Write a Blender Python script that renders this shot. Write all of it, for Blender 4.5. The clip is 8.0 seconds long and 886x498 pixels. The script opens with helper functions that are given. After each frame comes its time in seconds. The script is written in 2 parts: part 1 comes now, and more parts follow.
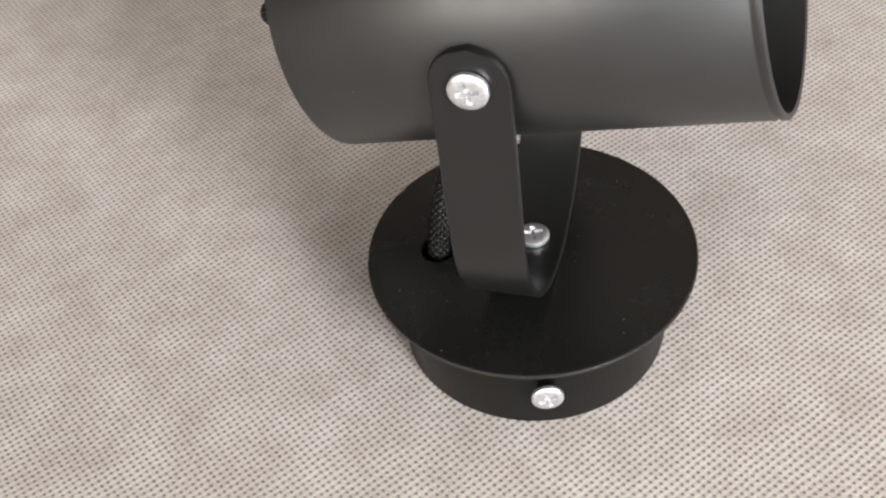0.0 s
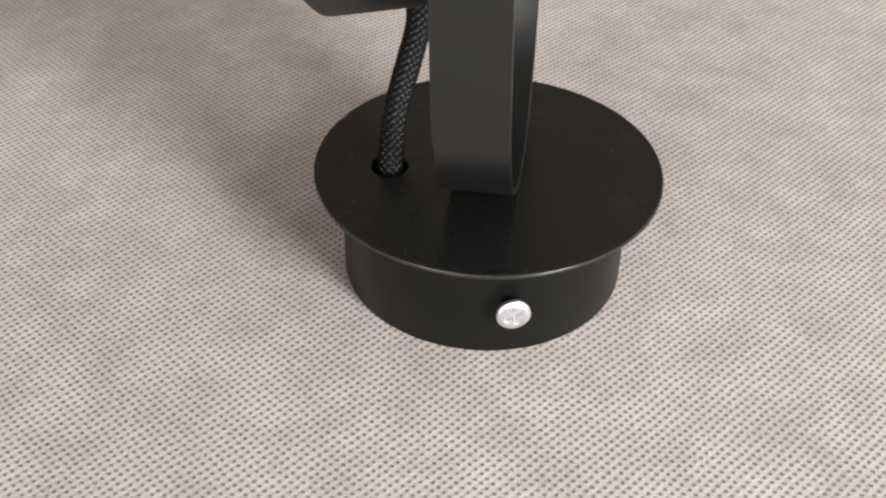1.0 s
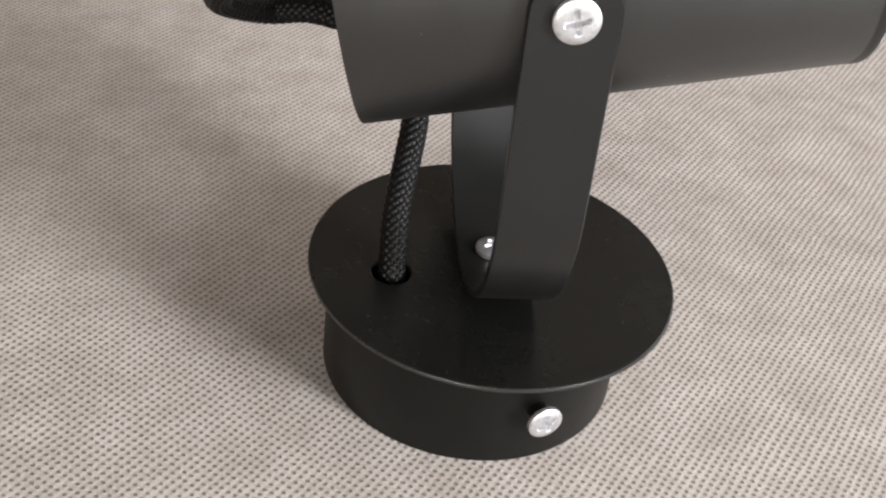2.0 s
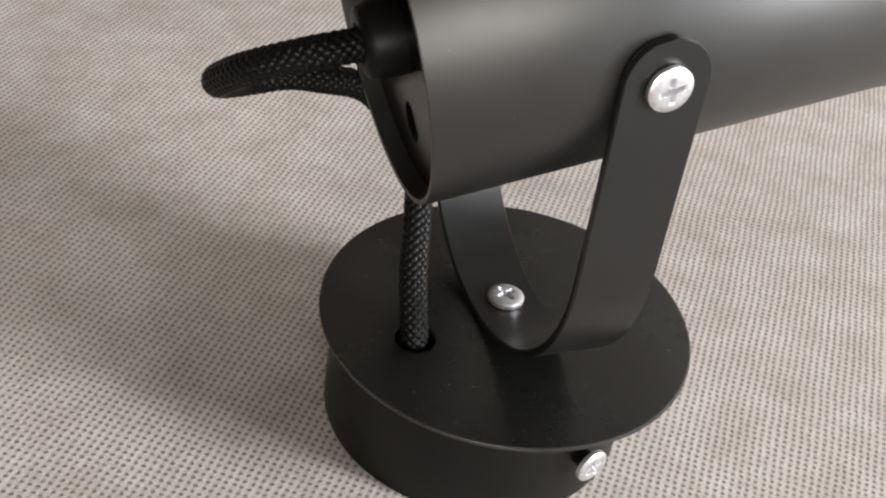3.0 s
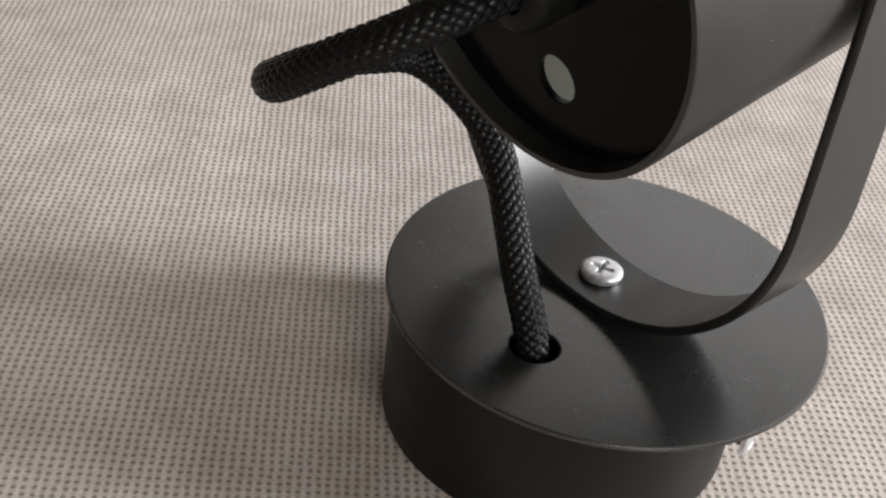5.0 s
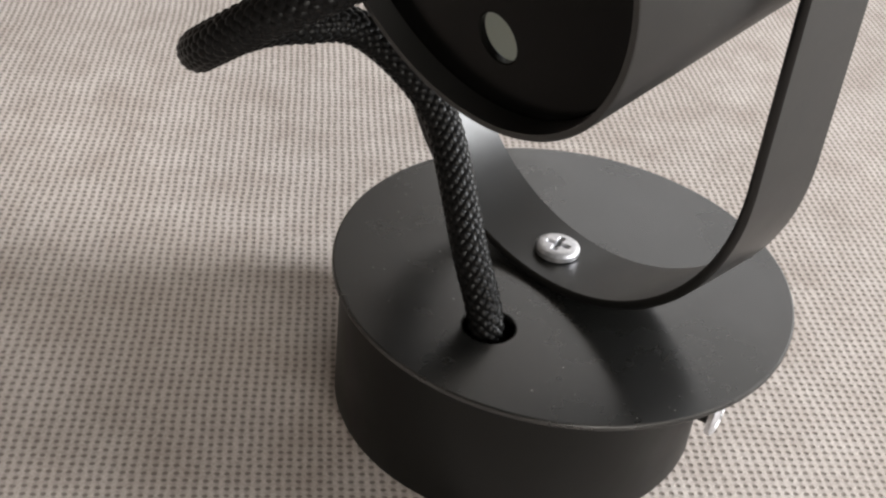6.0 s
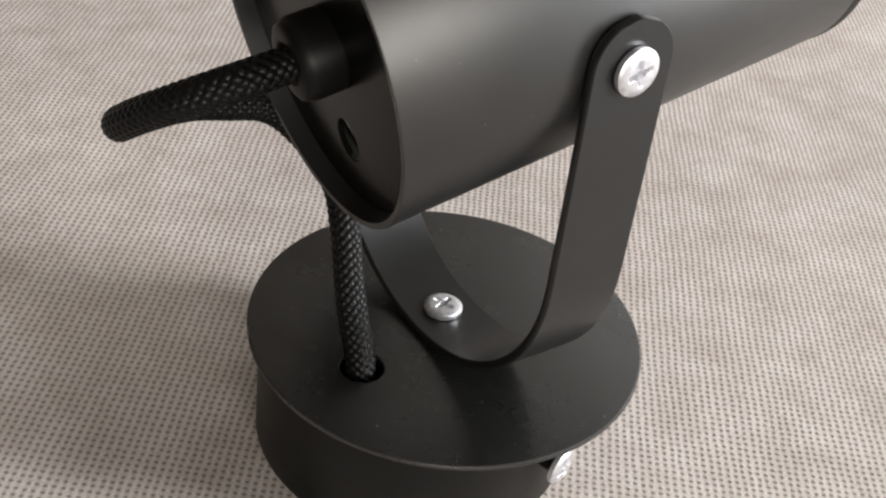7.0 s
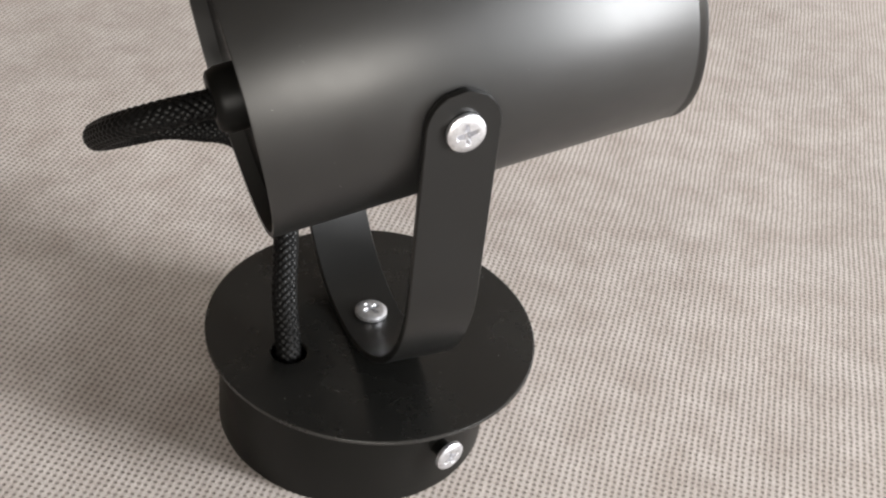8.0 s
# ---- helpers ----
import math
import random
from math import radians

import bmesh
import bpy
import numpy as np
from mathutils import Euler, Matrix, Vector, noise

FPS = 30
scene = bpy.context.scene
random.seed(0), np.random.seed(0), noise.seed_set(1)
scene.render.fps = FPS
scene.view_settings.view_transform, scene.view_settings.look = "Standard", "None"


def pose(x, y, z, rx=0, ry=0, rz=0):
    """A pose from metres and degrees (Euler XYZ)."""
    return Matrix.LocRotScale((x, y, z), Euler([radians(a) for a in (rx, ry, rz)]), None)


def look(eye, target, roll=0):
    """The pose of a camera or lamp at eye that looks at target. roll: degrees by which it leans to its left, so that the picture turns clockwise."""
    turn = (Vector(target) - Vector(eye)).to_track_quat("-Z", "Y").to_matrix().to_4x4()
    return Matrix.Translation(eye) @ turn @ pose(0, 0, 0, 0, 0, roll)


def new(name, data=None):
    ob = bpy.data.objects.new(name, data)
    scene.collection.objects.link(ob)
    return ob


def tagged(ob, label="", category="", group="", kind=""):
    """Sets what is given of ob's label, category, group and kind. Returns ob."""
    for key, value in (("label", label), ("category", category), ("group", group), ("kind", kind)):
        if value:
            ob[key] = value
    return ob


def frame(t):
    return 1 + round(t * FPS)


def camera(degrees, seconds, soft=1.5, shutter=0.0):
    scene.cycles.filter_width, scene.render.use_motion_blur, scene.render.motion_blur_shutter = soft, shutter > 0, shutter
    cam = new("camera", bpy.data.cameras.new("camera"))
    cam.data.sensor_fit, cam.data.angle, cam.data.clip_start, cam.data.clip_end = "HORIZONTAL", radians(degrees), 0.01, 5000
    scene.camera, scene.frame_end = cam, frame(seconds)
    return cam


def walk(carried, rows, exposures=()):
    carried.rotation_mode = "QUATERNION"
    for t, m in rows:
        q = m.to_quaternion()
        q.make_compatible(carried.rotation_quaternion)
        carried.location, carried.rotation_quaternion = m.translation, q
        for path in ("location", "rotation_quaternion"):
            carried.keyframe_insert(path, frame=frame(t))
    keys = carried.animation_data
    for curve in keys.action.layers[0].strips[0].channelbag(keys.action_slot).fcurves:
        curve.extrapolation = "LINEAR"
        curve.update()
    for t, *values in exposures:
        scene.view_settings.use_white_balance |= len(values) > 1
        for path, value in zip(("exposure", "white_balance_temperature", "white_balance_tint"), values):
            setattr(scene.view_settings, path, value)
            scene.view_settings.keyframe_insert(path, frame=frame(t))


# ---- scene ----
cam = camera(40.92, 8.0, soft=2.3)
walk(cam, [
    (0.0, pose(0.04584, -0.19932, 0.23717, 44.996, 4.529, 14.424)),
    (0.5, pose(0.02937, -0.22410, 0.20109, 50.693, 0.181, 11.151)),
    (1.0, pose(0.01904, -0.22489, 0.18677, 51.414, -0.948, 8.141)),
    (1.5, pose(-0.01715, -0.22341, 0.17898, 54.546, -4.364, 1.024)),
    (1.7, pose(-0.03086, -0.21545, 0.18498, 53.973, -5.542, -1.526)),
    (2.8, pose(-0.08781, -0.18014, 0.18690, 53.770, -7.330, -16.786)),
    (3.0, pose(-0.10083, -0.17141, 0.19109, 53.304, -7.858, -20.131)),
    (3.5, pose(-0.12865, -0.14614, 0.19525, 53.325, -9.003, -27.713)),
    (4.0, pose(-0.14473, -0.12391, 0.19248, 52.779, -8.936, -33.407)),
    (4.5, pose(-0.15020, -0.10648, 0.17293, 53.682, -7.385, -38.684)),
    (4.7, pose(-0.14677, -0.10412, 0.16713, 53.868, -6.420, -39.152)),
    (5.8, pose(-0.13916, -0.09599, 0.14869, 54.666, -5.509, -43.273)),
    (6.0, pose(-0.13641, -0.10132, 0.15093, 54.758, -5.321, -42.544)),
    (6.5, pose(-0.12734, -0.12184, 0.16432, 54.984, -5.539, -38.648)),
    (7.0, pose(-0.11833, -0.14560, 0.18389, 54.172, -6.787, -33.367)),
    (7.5, pose(-0.11021, -0.17517, 0.19746, 54.867, -7.151, -28.828)),
    (8.0, pose(-0.09149, -0.20403, 0.21630, 54.229, -6.736, -23.018)),
], exposures=[(0.0, 0.10), (1.5, 0.02), (3.0, -0.08), (4.5, -0.06), (6.5, 0.0), (8.0, -0.06)])

# ---- light ----
ROOM = pose(0, 0, 0, 0, 0, -75)          # the room is turned so that its +x wall holds three windows
WALL_D = 1.55
# offset along the wall, height of the middle, width, height, watts: a bright, a curtained and a tall window
WINDOWS = ((-1.29, 0.50, 1.25, 0.68, 44), (-0.08, 0.80, 1.00, 1.20, 2.5), (0.96, 0.93, 0.55, 1.70, 0))
PANES = ((0.96, 0.70, 0.54, 1.22, 112), (0.96, 1.55, 0.54, 0.44, 16))   # the tall window: clear below, a blind above
SIDE_WINDOW = (-0.56, 1.36, 0.92, 0.76, 3.5)   # the same for a shaded window in the wall beside it
world = bpy.data.worlds.new("world")
scene.world = world
world.use_nodes = True
sky = world.node_tree.nodes.new("ShaderNodeTexSky")
sky.sky_type, sky.sun_disc = "NISHITA", False
sky.sun_elevation, sky.sun_rotation = radians(40), radians(200)
world.node_tree.links.new(sky.outputs[0], world.node_tree.nodes["Background"].inputs[0])
world.node_tree.nodes["Background"].inputs[1].default_value = 0.1

PLACES = [((WALL_D - 0.02, w[0], w[1]), (0, w[0], w[1]), w) for w in WINDOWS[:2] + PANES]
PLACES.append(((SIDE_WINDOW[0], 1.98, SIDE_WINDOW[1]), (SIDE_WINDOW[0], 0, SIDE_WINDOW[1]), SIDE_WINDOW))
for place, towards, (offset, height, wide, tall, watts) in PLACES:
    win = bpy.data.lights.new("window_light", "AREA")
    win.shape, win.size, win.size_y, win.energy = "RECTANGLE", wide, tall, watts
    win.color = (1.0, 0.945, 0.87) if offset < 0 else (0.975, 0.985, 1.0)
    lamp_ob = new("window_light", win)
    lamp_ob.matrix_world = ROOM @ look(place, towards)


# ---- materials ----
def material(name, color, rough=0.5, metal=0.0, spec=0.5):
    m = bpy.data.materials.new(name)
    m.use_nodes = True
    b = m.node_tree.nodes["Principled BSDF"]
    b.inputs["Base Color"].default_value = (*color, 1)
    b.inputs["Roughness"].default_value = rough
    b.inputs["Metallic"].default_value = metal
    b.inputs["Specular IOR Level"].default_value = spec
    return m, m.node_tree, b


def node(tree, kind, **inputs):
    n = tree.nodes.new(kind)
    for key, value in inputs.items():
        n.inputs[key].default_value = value
    return n


def ramp(tree, fac, stops):
    r = tree.nodes.new("ShaderNodeValToRGB")
    els = r.color_ramp.elements
    while len(els) < len(stops):
        els.new(0.5)
    for e, (p, c) in zip(els, stops):
        e.position, e.color = p, (*c, 1) if len(c) == 3 else c
    tree.links.new(fac, r.inputs[0])
    return r


def grey(v):
    return (v, v, v)


def paint(name, color, rough, grain=0.05, spec=0.5):
    """Satin black enamel: fine orange peel, faint smudges in the gloss."""
    m, t, b = material(name, color, rough, spec=spec)
    co = t.nodes.new("ShaderNodeTexCoord")
    fine = node(t, "ShaderNodeTexNoise", Scale=2600.0, Detail=3.0)
    smudge = node(t, "ShaderNodeTexNoise", Scale=55.0, Detail=5.0, Roughness=0.65)
    t.links.new(co.outputs["Object"], fine.inputs["Vector"])
    t.links.new(co.outputs["Object"], smudge.inputs["Vector"])
    r = ramp(t, smudge.outputs[0], [(0.3, grey(rough - 0.035)), (0.72, grey(rough + 0.045))])
    t.links.new(r.outputs[0], b.inputs["Roughness"])
    bump = node(t, "ShaderNodeBump", Strength=grain, Distance=0.0002)
    t.links.new(fine.outputs[0], bump.inputs["Height"])
    t.links.new(bump.outputs[0], b.inputs["Normal"])
    return m


BLACK = paint("black_enamel", (0.006, 0.006, 0.0057), 0.42, spec=0.78)
BLACK_STRAP = paint("black_enamel_strap", (0.005, 0.005, 0.0047), 0.34, spec=0.45)
BLACK_PLATE = paint("black_enamel_plate", (0.005, 0.005, 0.0045), 0.26, spec=0.9)
BLACK_CUP = paint("black_enamel_cup", (0.0035, 0.0035, 0.003), 0.42, spec=0.18)
BLACK_IN = paint("black_gloss", (0.002, 0.002, 0.0018), 0.22, 0.02, spec=0.10)
PLASTIC = paint("black_plastic", (0.003, 0.003, 0.0027), 0.42, spec=0.14)


def zinc():
    m, t, b = material("zinc", (0.78, 0.78, 0.80), 0.38, 0.9)
    co = t.nodes.new("ShaderNodeTexCoord")
    n = node(t, "ShaderNodeTexNoise", Scale=900.0, Detail=4.0)
    t.links.new(co.outputs["Object"], n.inputs["Vector"])
    r = ramp(t, n.outputs[0], [(0.3, (0.50, 0.50, 0.52)), (0.7, (0.74, 0.74, 0.76))])
    t.links.new(r.outputs[0], b.inputs["Base Color"])
    bump = node(t, "ShaderNodeBump", Strength=0.25, Distance=0.0002)
    t.links.new(n.outputs[0], bump.inputs["Height"])
    t.links.new(bump.outputs[0], b.inputs["Normal"])
    return m


def plaster(name, color):
    m, t, b = material(name, color, 0.85)
    co = t.nodes.new("ShaderNodeTexCoord")
    n = node(t, "ShaderNodeTexNoise", Scale=3.0, Detail=6.0)
    t.links.new(co.outputs["Object"], n.inputs["Vector"])
    r = ramp(t, n.outputs[0], [(0.3, tuple(c * 0.93 for c in color)), (0.7, color)])
    t.links.new(r.outputs[0], b.inputs["Base Color"])
    return m


ZINC = zinc()
LINER = plaster("liner_grey", (0.66, 0.66, 0.59))


def nylon():
    m, t, b = material("black_nylon", (0.008, 0.008, 0.008), 0.36, spec=0.13)
    co = t.nodes.new("ShaderNodeTexCoord")
    n = node(t, "ShaderNodeTexNoise", Scale=3500.0, Detail=2.0)
    t.links.new(co.outputs["Object"], n.inputs["Vector"])
    r = ramp(t, n.outputs[0], [(0.3, (0.002, 0.002, 0.002)), (0.75, (0.006, 0.006, 0.006))])
    t.links.new(r.outputs[0], b.inputs["Base Color"])
    return m


NYLON = nylon()

PITCH, DOT_TURN = 0.00175, -38.5


def nonwoven():
    """Beige spun-bonded cloth with a square grid of small embossed dots."""
    m, t, b = material("nonwoven_cloth", (0.45, 0.41, 0.38), 0.8, spec=0.25)
    L = t.links.new
    co = t.nodes.new("ShaderNodeTexCoord")
    mp = t.nodes.new("ShaderNodeMapping")
    mp.inputs["Rotation"].default_value = (0, 0, radians(-DOT_TURN))
    mp.inputs["Scale"].default_value = (1 / PITCH, 1 / PITCH, 1 / PITCH)
    L(co.outputs["Object"], mp.inputs["Vector"])
    warp = node(t, "ShaderNodeTexNoise", Scale=22.0, Detail=2.0)
    L(co.outputs["Object"], warp.inputs["Vector"])
    off = t.nodes.new("ShaderNodeVectorMath")
    off.operation = "MULTIPLY_ADD"
    off.inputs[1].default_value = (1.2, 1.2, 0)
    L(warp.outputs[1], off.inputs[0])
    L(mp.outputs[0], off.inputs[2])
    fl = t.nodes.new("ShaderNodeVectorMath")
    fl.operation = "FLOOR"
    L(off.outputs[0], fl.inputs[0])
    wn = t.nodes.new("ShaderNodeTexWhiteNoise")
    wn.noise_dimensions = "2D"
    L(fl.outputs[0], wn.inputs["Vector"])
    fr = t.nodes.new("ShaderNodeVectorMath")
    fr.operation = "FRACTION"
    L(off.outputs[0], fr.inputs[0])
    jit = t.nodes.new("ShaderNodeVectorMath")
    jit.operation = "MULTIPLY_ADD"
    jit.inputs[1].default_value = (-0.14, -0.14, 0)
    L(wn.outputs["Color"], jit.inputs[0])
    L(fr.outputs[0], jit.inputs[2])
    cen = t.nodes.new("ShaderNodeVectorMath")
    cen.operation = "SUBTRACT"
    cen.inputs[1].default_value = (0.43, 0.43, 0)
    L(jit.outputs[0], cen.inputs[0])
    squash = t.nodes.new("ShaderNodeVectorMath")
    squash.operation = "MULTIPLY"
    squash.inputs[1].default_value = (0.85, 1.1, 0)
    L(cen.outputs[0], squash.inputs[0])
    ln = t.nodes.new("ShaderNodeVectorMath")
    ln.operation = "LENGTH"
    L(squash.outputs[0], ln.inputs[0])
    rag = node(t, "ShaderNodeTexNoise", Scale=2400.0, Detail=2.0)
    L(co.outputs["Object"], rag.inputs["Vector"])
    edge = t.nodes.new("ShaderNodeMath")
    edge.operation = "MULTIPLY_ADD"
    edge.inputs[1].default_value = 0.16
    L(rag.outputs[0], edge.inputs[0])
    L(ln.outputs["Value"], edge.inputs[2])
    dot = ramp(t, edge.outputs[0], [(0.25, grey(1)), (0.38, grey(0))])
    # fibres: two stretched noises, and broad cloudy unevenness
    fib = node(t, "ShaderNodeTexNoise", Scale=1500.0, Detail=4.0, Roughness=0.7)
    L(co.outputs["Object"], fib.inputs["Vector"])
    cloud = node(t, "ShaderNodeTexNoise", Scale=60.0, Detail=5.0, Roughness=0.65)
    L(co.outputs["Object"], cloud.inputs["Vector"])
    c1 = ramp(t, fib.outputs[0], [(0.3, (0.362, 0.330, 0.306)), (0.7, (0.533, 0.491, 0.463))])
    c2 = ramp(t, cloud.outputs[0], [(0.30, (0.80, 0.762, 0.735)), (0.68, (1.05, 1.045, 1.04))])
    mul = t.nodes.new("ShaderNodeMix")
    mul.data_type, mul.blend_type = "RGBA", "MULTIPLY"
    mul.inputs[0].default_value = 1.0
    L(c1.outputs[0], mul.inputs[6])
    L(c2.outputs[0], mul.inputs[7])
    # shading of the embossed rows put into the colour: darker furrows, lighter ridges
    sep = t.nodes.new("ShaderNodeSeparateXYZ")
    L(cen.outputs[0], sep.inputs[0])
    ab = t.nodes.new("ShaderNodeMath")
    ab.operation = "ABSOLUTE"
    L(sep.outputs[0], ab.inputs[0])
    groove_shade = ramp(t, ab.outputs[0], [(0.08, grey(0.82)), (0.36, grey(1.05))])
    rib_shade = t.nodes.new("ShaderNodeMix")
    rib_shade.data_type, rib_shade.blend_type = "RGBA", "MULTIPLY"
    rib_shade.inputs[0].default_value = 1.0
    L(mul.outputs[2], rib_shade.inputs[6])
    L(groove_shade.outputs[0], rib_shade.inputs[7])
    mix = t.nodes.new("ShaderNodeMix")
    mix.data_type = "RGBA"
    mix.inputs[7].default_value = (0.105, 0.088, 0.072, 1)
    sc = t.nodes.new("ShaderNodeMath")
    sc.operation = "MULTIPLY"
    sc.inputs[1].default_value = 0.68
    L(dot.outputs[0], sc.inputs[0])
    L(sc.outputs[0], mix.inputs[0])
    L(rib_shade.outputs[2], mix.inputs[6])
    L(mix.outputs[2], b.inputs["Base Color"])
    hgt = t.nodes.new("ShaderNodeMath")
    hgt.operation = "MULTIPLY_ADD"
    hgt.inputs[1].default_value = -1.0
    L(dot.outputs[0], hgt.inputs[0])
    fs = t.nodes.new("ShaderNodeMath")
    fs.operation = "MULTIPLY"
    fs.inputs[1].default_value = 0.5
    L(fib.outputs[0], fs.inputs[0])
    L(fs.outputs[0], hgt.inputs[2])
    bump = node(t, "ShaderNodeBump", Strength=0.6, Distance=0.00025)
    L(hgt.outputs[0], bump.inputs["Height"])
    L(bump.outputs[0], b.inputs["Normal"])
    return m


CLOTH = nonwoven()


WALL = plaster("wall_paint", (0.115, 0.093, 0.072))
WHITE_WALL = plaster("white_wall_paint", (0.80, 0.79, 0.78))
CEIL = plaster("ceiling_paint", (0.25, 0.228, 0.205))
BOARD = plaster("floor_board", (0.30, 0.24, 0.18))


# ---- mesh helpers ----
def link_mesh(name, bm, mat, smooth=40):
    bmesh.ops.recalc_face_normals(bm, faces=bm.faces)
    me = bpy.data.meshes.new(name)
    bm.to_mesh(me)
    bm.free()
    me.materials.append(mat)
    if smooth:
        for p in me.polygons:
            p.use_smooth = True
        me.set_sharp_from_angle(angle=radians(smooth))
    return new(name, me)


def part(name, bm, mat, parent, label="", smooth=40):
    ob = link_mesh(name, bm, mat, smooth)
    ob.parent = parent
    if label:
        tagged(ob, label)
    return ob


def box(bm, x0, x1, y0, y1, z0, z1, m=Matrix()):
    vs = [bm.verts.new(m @ Vector((x, y, z))) for x in (x0, x1) for y in (y0, y1) for z in (z0, z1)]
    for f in ((0, 1, 3, 2), (4, 6, 7, 5), (0, 4, 5, 1), (2, 3, 7, 6), (0, 2, 6, 4), (1, 5, 7, 3)):
        bm.faces.new([vs[i] for i in f])


def lathe(bm, profile, m, seg=128, closed=True):
    """Turns (radius, height) pairs about the local z axis of m."""
    rings = []
    for r, h in profile:
        rings.append([bm.verts.new(m @ Vector((r * math.cos(2 * math.pi * k / seg), r * math.sin(2 * math.pi * k / seg), h)))
                      for k in range(seg)])
    n = len(rings)
    for i in range(n if closed else n - 1):
        a, b = rings[i], rings[(i + 1) % n]
        for k in range(seg):
            bm.faces.new((a[k], a[(k + 1) % seg], b[(k + 1) % seg], b[k]))
    return rings


def loop(bm, cx, cy, r, z, m, seg):
    return [bm.verts.new(m @ Vector((cx + r * math.cos(2 * math.pi * k / seg), cy + r * math.sin(2 * math.pi * k / seg), z)))
            for k in range(seg)]


def bridge(bm, a, b):
    n = len(a)
    for k in range(n):
        bm.faces.new((a[k], a[(k + 1) % n], b[(k + 1) % n], b[k]))


def plate(bm, radius, z0, z1, holes, m, ease=0.00025, seg=160):
    """A round sheet from z0 to z1 with round holes (x, y, r) and eased edges."""
    tops, bottoms = [], []
    for cx, cy, r, s, sg in [(0, 0, radius, 1, seg)] + [(x, y, rr, -1, 48) for x, y, rr in holes]:
        ls = [loop(bm, cx, cy, r - s * ease, z1, m, sg), loop(bm, cx, cy, r - s * ease * 0.3, z1 - ease * 0.3, m, sg), loop(bm, cx, cy, r, z1 - ease, m, sg),
              loop(bm, cx, cy, r, z0 + ease, m, sg), loop(bm, cx, cy, r - s * ease, z0, m, sg)]
        for a, b in zip(ls, ls[1:]):
            bridge(bm, a, b)
        tops.append(ls[0])
        bottoms.append(ls[-1])
    for group in (tops, bottoms):
        edges = [bm.edges.get((l[k], l[(k + 1) % len(l)])) for l in group for k in range(len(l))]
        bmesh.ops.triangle_fill(bm, edges=edges, use_beauty=True, use_dissolve=False)


def flatten(ob, direction):
    """Level faces stay flat, so that the eased edges do not bend their shading."""
    d = Vector(direction).normalized()
    for p in ob.data.polygons:
        if abs(p.normal.dot(d)) > 0.9999:
            p.use_smooth = False
    return ob


def axes(origin, direction, up=(0, 0, 1)):
    """A pose whose z axis runs along direction."""
    z = Vector(direction).normalized()
    x = Vector(up).cross(z)
    x = x.normalized() if x.length > 1e-6 else Vector((1, 0, 0))
    y = z.cross(x)
    return Matrix.Translation(origin) @ Matrix((x, y, z)).transposed().to_4x4()


# ---- the room round the table ----
structure = dict(kind="structure")
bm = bmesh.new()
box(bm, -2.5, WALL_D + 0.12, -2.2, 2.0, -0.80, -0.75, ROOM)
tagged(link_mesh("floor", bm, BOARD, 0), "brown wooden floor of the room", "floor", **structure)
bm = bmesh.new()
box(bm, -2.5, WALL_D + 0.12, -2.2, 2.0, 1.80, 1.90, ROOM)
tagged(link_mesh("ceiling", bm, CEIL, 0), "plain painted ceiling", "ceiling", **structure)
for name, args in (("wall_west", (-2.62, -2.5, -2.2, 2.0)), ("wall_south", (-2.62, WALL_D + 0.12, -2.32, -2.2))):
    bm = bmesh.new()
    box(bm, *args, -0.80, 1.90, ROOM)
    tagged(link_mesh(name, bm, WALL, 0), "plain painted wall", "wall", **structure)
bm = bmesh.new()
offset, height, wide, tall, watts = SIDE_WINDOW
o0, o1, z0, z1 = offset - wide / 2, offset + wide / 2, height - tall / 2, height + tall / 2
for u0, u1, v0, v1 in ((-2.62, o0, -0.80, 1.90), (o1, WALL_D + 0.12, -0.80, 1.90), (o0, o1, -0.80, z0), (o0, o1, z1, 1.90)):
    box(bm, u0, u1, 2.0, 2.12, v0, v1, ROOM)
tagged(link_mesh("wall_north", bm, WHITE_WALL, 0), "plain white painted wall with a window opening", "wall", **structure)
bm = bmesh.new()
edge = -2.2
for offset, height, wide, tall, watts in WINDOWS:
    o0, o1, z0, z1 = offset - wide / 2, offset + wide / 2, height - tall / 2, height + tall / 2
    for u0, u1, v0, v1 in ((edge, o0, -0.75, 1.80), (o0, o1, -0.75, z0), (o0, o1, z1, 1.80)):
        box(bm, WALL_D, WALL_D + 0.12, u0, u1, v0, v1, ROOM)
    edge = o1
box(bm, WALL_D, WALL_D + 0.12, edge, 2.0, -0.75, 1.80, ROOM)
tagged(link_mesh("wall_east", bm, WALL, 0), "plain painted wall with three window openings", "wall", **structure)

bm = bmesh.new()
box(bm, -0.80, 0.80, -0.80, 0.80, -0.035, -0.006)
tabletop = tagged(new("table"), "plain wooden table under the cloth", "table")
part("tabletop", bm, BOARD, tabletop, smooth=0)
for sx in (-0.72, 0.72):
    for sy in (-0.72, 0.72):
        bm = bmesh.new()
        box(bm, sx - 0.03, sx + 0.03, sy - 0.03, sy + 0.03, -0.75, -0.035)
        part("leg", bm, BOARD, tabletop, smooth=0)


# ---- the cloth ----
def cloth_height(x, y):
    d = math.hypot(x, y)
    k = min(1.0, max(0.0, (d - 0.045) / 0.12))
    k = k * k * (3 - 2 * k)
    n = noise.noise(Vector((x * 7.0 + 3.1, y * 7.0 - 1.7, 0.4))) * 0.0030 + noise.noise(Vector((x * 18, y * 18, 2.2))) * 0.0009
    return k * n


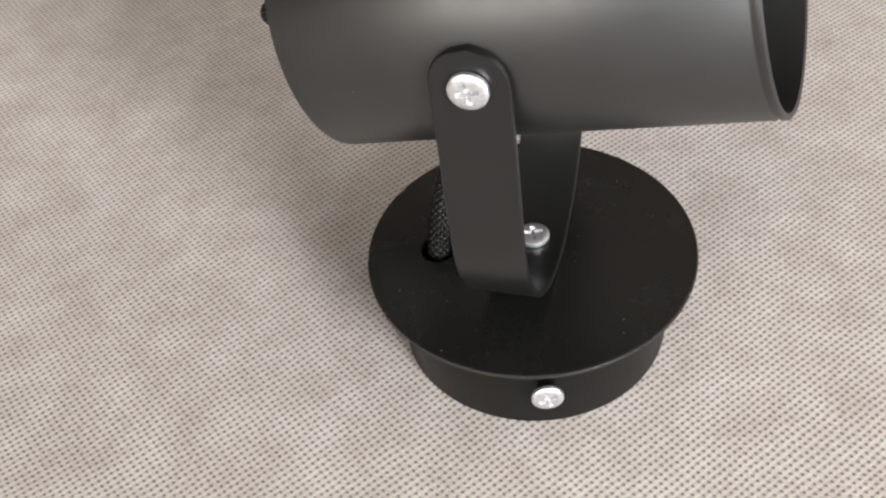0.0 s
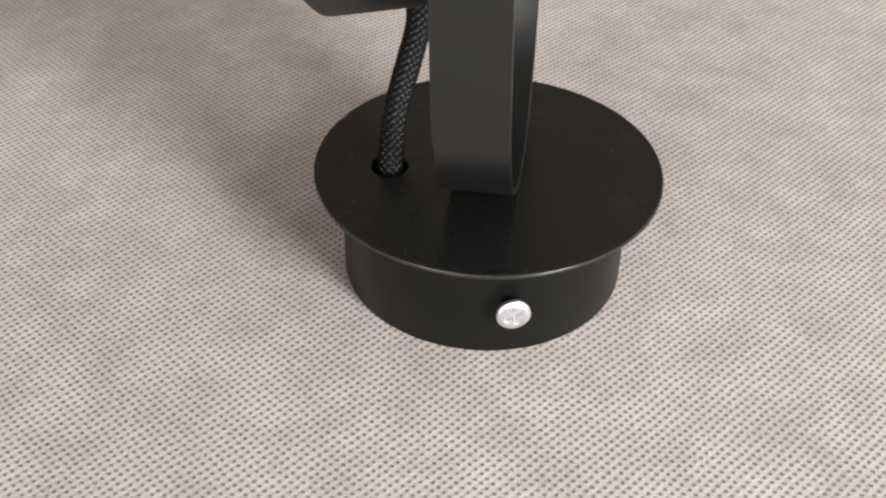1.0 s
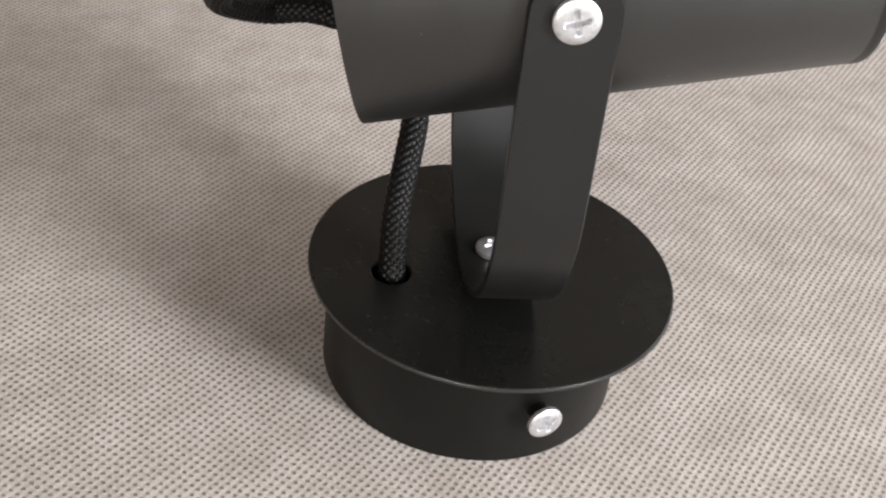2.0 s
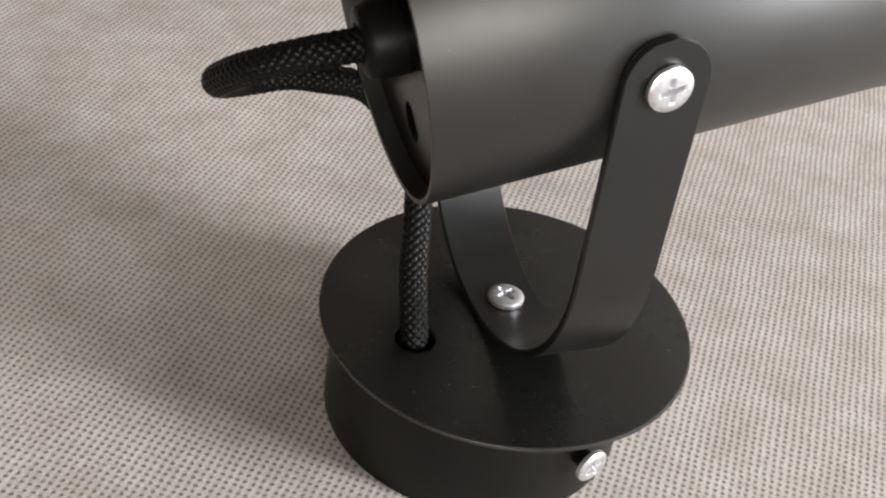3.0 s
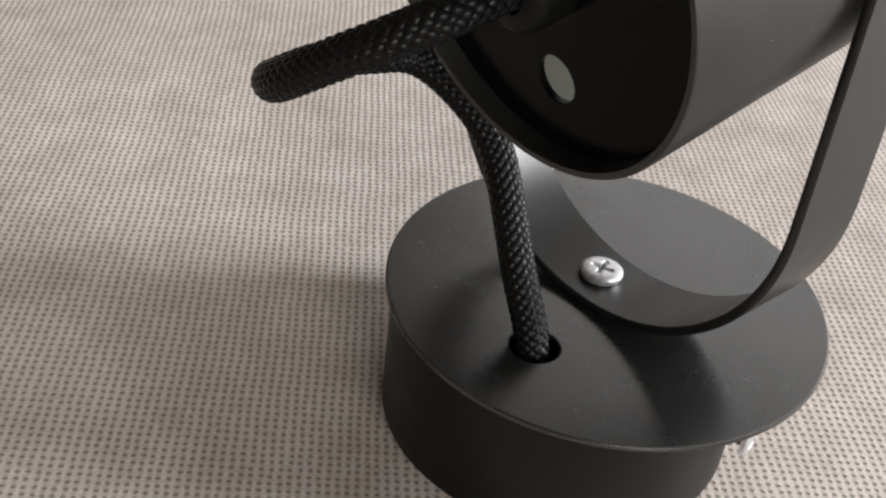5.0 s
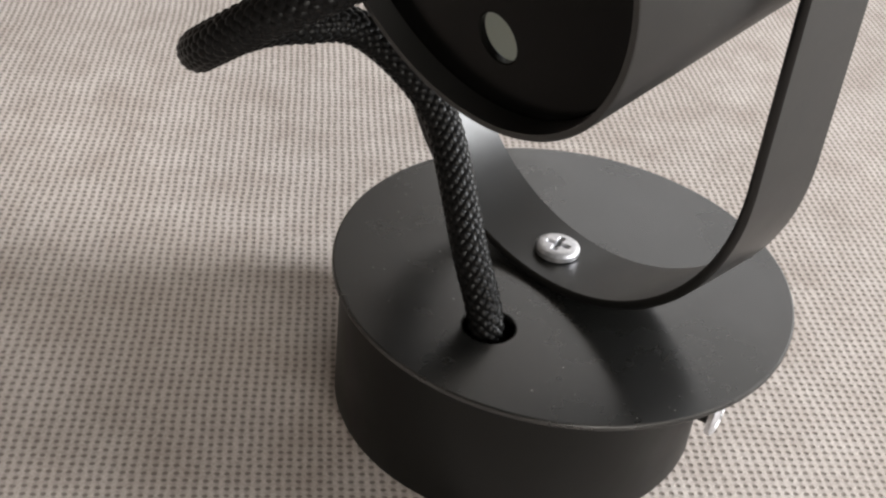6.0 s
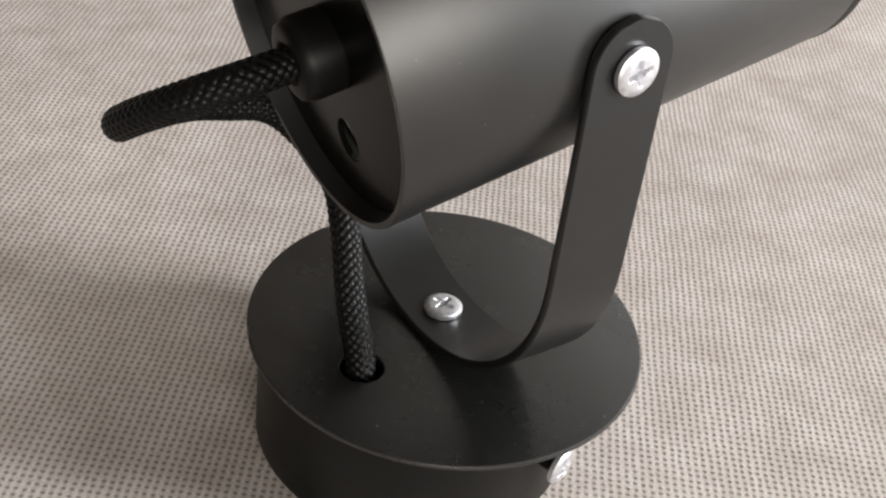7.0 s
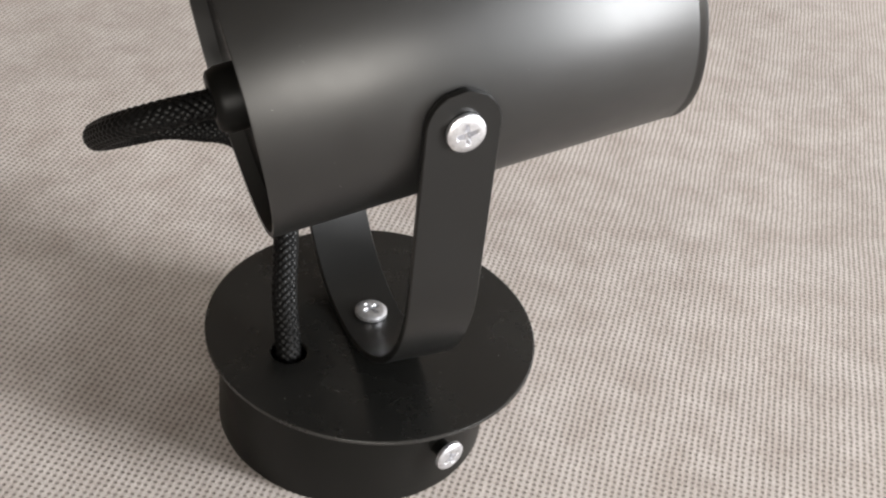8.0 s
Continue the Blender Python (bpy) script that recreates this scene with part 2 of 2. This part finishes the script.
bm = bmesh.new()
N, HALF = 300, 0.80
def spread(i):
    u = 2 * i / N - 1
    return HALF * (0.35 * u + 0.65 * u ** 3)
grid = [[bm.verts.new((spread(i), spread(j), cloth_height(spread(i), spread(j)))) for j in range(N + 1)] for i in range(N + 1)]
for i in range(N):
    for j in range(N):
        bm.faces.new((grid[i][j], grid[i + 1][j], grid[i + 1][j + 1], grid[i][j + 1]))
tagged(link_mesh("cloth", bm, CLOTH, 180), "beige nonwoven cloth with a grid of embossed dots, spread flat", "cloth", **structure)

# ---- the spot lamp ----
TOP = 0.0320                              # top of the base plate
PLATE_R, CAN_R = 0.0400, 0.0340
CAN_C = Vector((-0.0010, 0.0056, 0))
HOLE = (-0.0223, -0.0043, 0.0042)
lamp = tagged(new("spot_lamp"), "satin black metal spot lamp on a round base", "lamp")

bm = bmesh.new()
plate(bm, PLATE_R, TOP - 0.0012, TOP, [HOLE], Matrix(), 0.0004)
flatten(part("base_plate", bm, BLACK_PLATE, lamp, "round satin black base plate with a cable hole"), (0, 0, 1))

bm = bmesh.new()
zt = TOP - 0.0013
lathe(bm, [(CAN_R - 0.0010, 0.0), (CAN_R - 0.0002, -0.0001), (CAN_R, 0.0004), (CAN_R, zt - 0.0004), (CAN_R - 0.0005, zt), (0.030, zt), (0.030, zt - 0.001), (CAN_R - 0.0012, zt - 0.001)],
      Matrix.Translation(CAN_C), 160)
part("canopy", bm, BLACK_CUP, lamp, "black round ceiling cup under the plate")


def screw(name, origin, direction, radius, height, turn, parent):
    """A pan-head screw with a cross recess; origin is where the head meets its support."""
    m = axes(origin, direction) @ pose(0, 0, 0, 0, 0, turn)
    bm = bmesh.new()
    seg, rings = 72, 22
    lip = height * 0.55
    rows = [[bm.verts.new(m @ Vector((radius * math.cos(2 * math.pi * k / seg), radius * math.sin(2 * math.pi * k / seg), z))) for k in range(seg)] for z in (0.0, lip)]
    for i in range(1, rings):
        r = radius * (1 - i / rings)
        q = r / radius
        ring = []
        for k in range(seg):
            a = 2 * math.pi * k / seg
            x, y = r * math.cos(a), r * math.sin(a)
            z = lip + (height - lip) * (1 - q ** 6) * 0.75
            u, v = abs(x) / radius, abs(y) / radius
            arm = max(min(1, (0.13 - u) / 0.05), 0) * max(min(1, (0.56 - v) / 0.12), 0)
            arm = max(arm, max(min(1, (0.13 - v) / 0.05), 0) * max(min(1, (0.56 - u) / 0.12), 0))
            z -= arm * height * 0.75
            ring.append(bm.verts.new(m @ Vector((x, y, z))))
        rows.append(ring)
    for a, b in zip(rows, rows[1:]):
        bridge(bm, a, b)
    tip = bm.verts.new(m @ Vector((0, 0, height * 0.4)))
    for k in range(seg):
        bm.faces.new((rows[-1][k], rows[-1][(k + 1) % seg], tip))
    base = rows[0]
    bm.faces.new(base)
    head = part(name, bm, ZINC, parent, "bright zinc-plated cross-head screw", 50)
    return head


def collar(name, origin, direction, r0, r1, h, mat, parent):
    bm = bmesh.new()
    lathe(bm, [(r0, 0), (r1, 0), (r1, h), (r0, h)], axes(origin, direction), 48)
    return part(name, bm, mat, parent)


# set screw in the side of the cup
SIDE_A = -1.285
sd = Vector((math.cos(SIDE_A), math.sin(SIDE_A), 0))
so = CAN_C + sd * CAN_R + Vector((0, 0, 0.0144))
collar("shank", so - sd * 0.0004, sd, 0.0002, 0.0021, 0.0040, PLASTIC, lamp)
screw("set_screw", so + sd * 0.0034, sd, 0.0038, 0.0016, 25, lamp)

# strap bracket: a U of flat steel, screwed to the plate at its lowest point
BX, BY, LEAN = 0.0002, 0.0008, -0.028
PZ, PX = 0.1077, -0.0019
STRAP_T, STRAP_W = 0.0016, 0.0077        # thickness, half width
STRAP_A, STRAP_R = 0.0359, 0.0356        # half span and bend radius of its middle line
TIP = 0.0005                              # the round tips reach a little past the pivots
FLARE = 0.0002                            # the arms open slightly towards their tips
strap_z0 = TOP + STRAP_T / 2 + 0.0001


def strap_line():
    """Middle line (y, z, ny, nz) from the near tip to the far tip; n points outwards."""
    pts = []
    zc = strap_z0 + STRAP_R
    top = PZ + TIP + STRAP_W
    def arm(side):
        out = []
        for i in range(41):
            z = zc + (top - zc) * (1 - (1 - i / 40) ** 1.0)
            k = min(1.0, max(0.0, (z - 0.055) / 0.045))
            out.append((side * (STRAP_A + FLARE * k * k * (3 - 2 * k)), z, side, 0.0))
        return out
    def bend(side):
        out = []
        for i in range(1, 24):
            a = math.pi / 2 * i / 24
            out.append((side * (STRAP_A - STRAP_R + STRAP_R * math.sin(a)), zc - STRAP_R * math.cos(a), side * math.sin(a), -math.cos(a)))
        return out
    pts += arm(-1)[::-1] + bend(-1)[::-1]
    flat = STRAP_A - STRAP_R
    pts += [(flat * (i / 8 * 2 - 1), strap_z0, 0.0, -1.0) for i in range(9)]
    pts += bend(1) + arm(1)
    return pts


bm = bmesh.new()
rows = []
for y, z, ny, nz in strap_line():
    up = z - PZ - TIP
    w = STRAP_W if up <= 0 else math.sqrt(max(STRAP_W ** 2 - up ** 2, 0.0004 ** 2))
    row = []
    e = 0.00025
    for dx, dn in ((-w, -0.5), (-w, 0.5 - 0.2), (-w + e, 0.5), (w - e, 0.5), (w, 0.5 - 0.2), (w, -0.5 + 0.2), (w - e, -0.5), (-w + e, -0.5)):
        if (dx, dn) == (-w, -0.5):
            dn = -0.3
        row.append(bm.verts.new((BX + LEAN * (z - TOP) + dx, BY + y + ny * dn * STRAP_T, z + nz * dn * STRAP_T)))
    rows.append(row)
for a, b in zip(rows, rows[1:]):
    bridge(bm, a, b)
bm.faces.new(rows[0])
bm.faces.new(rows[-1])
part("bracket", bm, BLACK_STRAP, lamp, "U-shaped strap of satin black flat steel")
screw("base_screw", (BX, 0.0020, strap_z0 + STRAP_T / 2 + 0.0003), (0, 0, 1), 0.0039, 0.0016, 20, lamp)

# tube
AX = Vector((0.9832, -0.03916, 0.22709)).normalized()
TC = Vector((-0.0020, -0.0028, 0.1102))
TR, BACK, FRONT, PLATE_IN = 0.0313, 0.0365, 0.0528, 0.0034
TM = axes(TC, AX)
bm = bmesh.new()
lathe(bm, [(TR - 0.0011, -BACK), (TR - 0.0002, -BACK - 0.0001), (TR, -BACK + 0.00015), (TR, FRONT - 0.0026), (TR - 0.0003, FRONT - 0.0022), (TR - 0.0003, FRONT - 0.0018),
           (TR + 0.0001, FRONT - 0.0013), (TR + 0.0001, FRONT - 0.0004), (TR - 0.0004, FRONT), (TR - 0.0012, FRONT - 0.0003), (TR - 0.0013, FRONT - 0.003),
           (TR - 0.0013, -BACK + 0.003)], TM, 192)
tube = part("tube", bm, BLACK, lamp, "satin black cylindrical lamp housing, open in front")

bm = bmesh.new()
VENT = (-0.0036, -0.0184, 0.0036)
plate(bm, TR - 0.0013, -BACK + PLATE_IN, -BACK + PLATE_IN + 0.0012, [VENT], TM, 0.0002, 128)
flatten(part("back_plate", bm, BLACK_IN, lamp, "recessed black end plate with a round hole"), AX)

bm = bmesh.new()
lathe(bm, [(TR - 0.0016, -0.0268), (TR - 0.0016, 0.012), (TR - 0.0020, 0.012), (TR - 0.0020, -0.0268)], TM, 96)
part("liner", bm, LINER, lamp, "pale grey liner inside the housing")

bm = bmesh.new()
G0 = -BACK + PLATE_IN
GM = TM @ Matrix.Translation((-0.0015, -0.0020, 0))
lathe(bm, [(0.0028, G0), (0.0068, G0), (0.0068, -BACK - 0.0012), (0.0062, -BACK - 0.0030), (0.0054, -BACK - 0.0035), (0.0036, -BACK - 0.0035), (0.0028, -BACK - 0.0024)], GM, 64)
part("cable_gland", bm, PLASTIC, lamp, "black plastic cable grip")

for side in (-1, 1):
    yo = BY + side * (STRAP_A + FLARE + STRAP_T / 2)
    o = Vector((PX, yo, PZ))
    d = Vector((0, side, 0))
    screw("pivot_screw", o + d * 0.0003, d, 0.0039, 0.0016, 15, lamp)
    inner = abs(BY + side * (STRAP_A + FLARE - STRAP_T / 2) - TC.y)
    collar("spacer", Vector((PX, TC.y, PZ)) + d * (TR - 0.0008), d, 0.0005, 0.0040, inner - TR + 0.0008, PLASTIC, lamp)

# braided cable from the grip, round a loop and down through the plate
CABLE = [(-0.0352, -0.0035, 0.1006), (-0.0410, -0.0032, 0.0993), (-0.0486, -0.0032, 0.0981), (-0.0552, 0.0009, 0.0943), (-0.0587, 0.0083, 0.0887), (-0.0599, 0.0171, 0.0821), (-0.0556, 0.0262, 0.0764), (-0.0495, 0.0329, 0.0727), (-0.0424, 0.0306, 0.0748), (-0.0351, 0.0284, 0.0745), (-0.0275, 0.0268, 0.0732), (-0.0220, 0.0215, 0.0679), (-0.0185, 0.0157, 0.0606), (-0.0199, 0.0090, 0.0523), (-0.0219, 0.0023, 0.0429), (-0.0222, -0.0032, 0.0333), (-0.0223, -0.0042, 0.0260)]
CABLE_R = 0.0029


def spline(knots, step):
    k = [Vector(p) for p in knots]
    k = [2 * k[0] - k[1]] + k + [2 * k[-1] - k[-2]]
    fine = []
    for i in range(1, len(k) - 2):
        p0, p1, p2, p3 = k[i - 1:i + 3]
        for j in range(40):
            s = j / 40
            fine.append(0.5 * (2 * p1 + (p2 - p0) * s + (2 * p0 - 5 * p1 + 4 * p2 - p3) * s * s + (3 * p1 - p0 - 3 * p2 + p3) * s ** 3))
    fine.append(k[-2])
    for _ in range(160):
        fine = [fine[0]] + [(fine[i - 1] + 2 * fine[i] + fine[i + 1]) / 4 for i in range(1, len(fine) - 1)] + [fine[-1]]
    out, carry = [fine[0]], 0.0
    for a, b in zip(fine, fine[1:]):
        d = (b - a).length
        while carry + d >= step:
            a = a + (b - a) * ((step - carry) / d)
            d, carry = (b - a).length, 0.0
            out.append(a)
        carry += d
    return out


def frames_along(pts):
    """Turn-free cross directions along a line of points."""
    res, u = [], None
    for i, p in enumerate(pts):
        t = (pts[min(i + 1, len(pts) - 1)] - pts[max(i - 1, 0)]).normalized()
        u = t.orthogonal() if u is None else u
        u = (u - t * u.dot(t)).normalized()
        res.append((p, t, u, t.cross(u)))
    return res


STEP = 0.0003
line = frames_along(spline(CABLE, STEP))
bm = bmesh.new()
prev = None
for p, t, u, v in line[::2]:
    ring = [bm.verts.new(p + (u * math.cos(2 * math.pi * k / 20) + v * math.sin(2 * math.pi * k / 20)) * (CABLE_R - 0.00045)) for k in range(20)]
    if prev:
        bridge(bm, prev, ring)
    prev = ring
cable = part("cable", bm, NYLON, lamp, "black braided fabric cable in a loop")

STRANDS, PERIOD = 8, 0.0140
verts, faces = [], []
for way in (1, -1):
    for k in range(STRANDS):
        first = True
        for i, (p, t, u, v) in enumerate(line):
            s = i * STEP
            a = way * 2 * math.pi * s / PERIOD + 2 * math.pi * k / STRANDS
            lift = way * 0.00022 * math.cos(2 * math.pi * STRANDS * s / PERIOD)
            radial = u * math.cos(a) + v * math.sin(a)
            round_ = (v * math.cos(a) - u * math.sin(a)) * way
            run = (t + round_ * (2 * math.pi * CABLE_R / PERIOD)).normalized()
            cross = run.cross(radial)
            c = p + radial * (CABLE_R - 0.00028 + lift)
            b0 = len(verts)
            for wx, h in ((-0.00076, -0.00013), (-0.00045, 0.00013), (0.0, 0.00021), (0.00045, 0.00013), (0.00076, -0.00013)):
                verts.append(c + cross * wx + radial * h)
            if not first:
                for j in range(4):
                    faces.append((b0 - 5 + j, b0 - 4 + j, b0 + j + 1, b0 + j))
            first = False
me = bpy.data.meshes.new("braid")
me.from_pydata(verts, [], faces)
me.materials.append(NYLON)
for p in me.polygons:
    p.use_smooth = True
braid = tagged(new("braid", me), "glossy black woven sleeve", kind="stuff")
braid.parent = cable


# dust and lint: tiny pale flecks on the plate, the bracket and the tube
rng = random.Random(7)
dust_mat = material("pale_dust", (0.55, 0.54, 0.52), 0.9)
verts, faces = [], []


def fleck(p, n, size):
    n = Vector(n).normalized()
    u = n.orthogonal().normalized()
    v = n.cross(u)
    turn = rng.uniform(0, 6.28)
    b0 = len(verts)
    k = 5
    for i in range(k):
        a = turn + 2 * math.pi * i / k
        r = size * rng.uniform(0.5, 1.0)
        verts.append(Vector(p) + n * 0.00003 + (u * math.cos(a) * 1.0 + v * math.sin(a) * 0.6) * r)
    verts.append(Vector(p) + n * (0.00003 + size * 0.5))
    for i in range(k):
        faces.append((b0 + i, b0 + (i + 1) % k, b0 + k))


for i in range(150):
    a, r = rng.uniform(0, 6.283), PLATE_R * 0.97 * math.sqrt(rng.random())
    x, y = r * math.cos(a), r * math.sin(a)
    if math.hypot(x - HOLE[0], y - HOLE[1]) > 0.0055:
        fleck((x, y, TOP), (0, 0, 1), rng.choice((0.00005, 0.00006, 0.00008, 0.00013)))
for i in range(90):
    a, h = rng.uniform(0, 6.283), rng.uniform(-BACK + 0.003, FRONT - 0.004)
    d = TM.to_3x3() @ Vector((math.cos(a), math.sin(a), 0))
    fleck(TM @ Vector((TR * math.cos(a), TR * math.sin(a), h)), d, rng.choice((0.00005, 0.00007, 0.00010)))
me = bpy.data.meshes.new("dust")
me.from_pydata(verts, [], faces)
me.materials.append(dust_mat[0])
dust = tagged(new("dust", me), "pale dust flecks", kind="stuff")
dust.parent = lamp
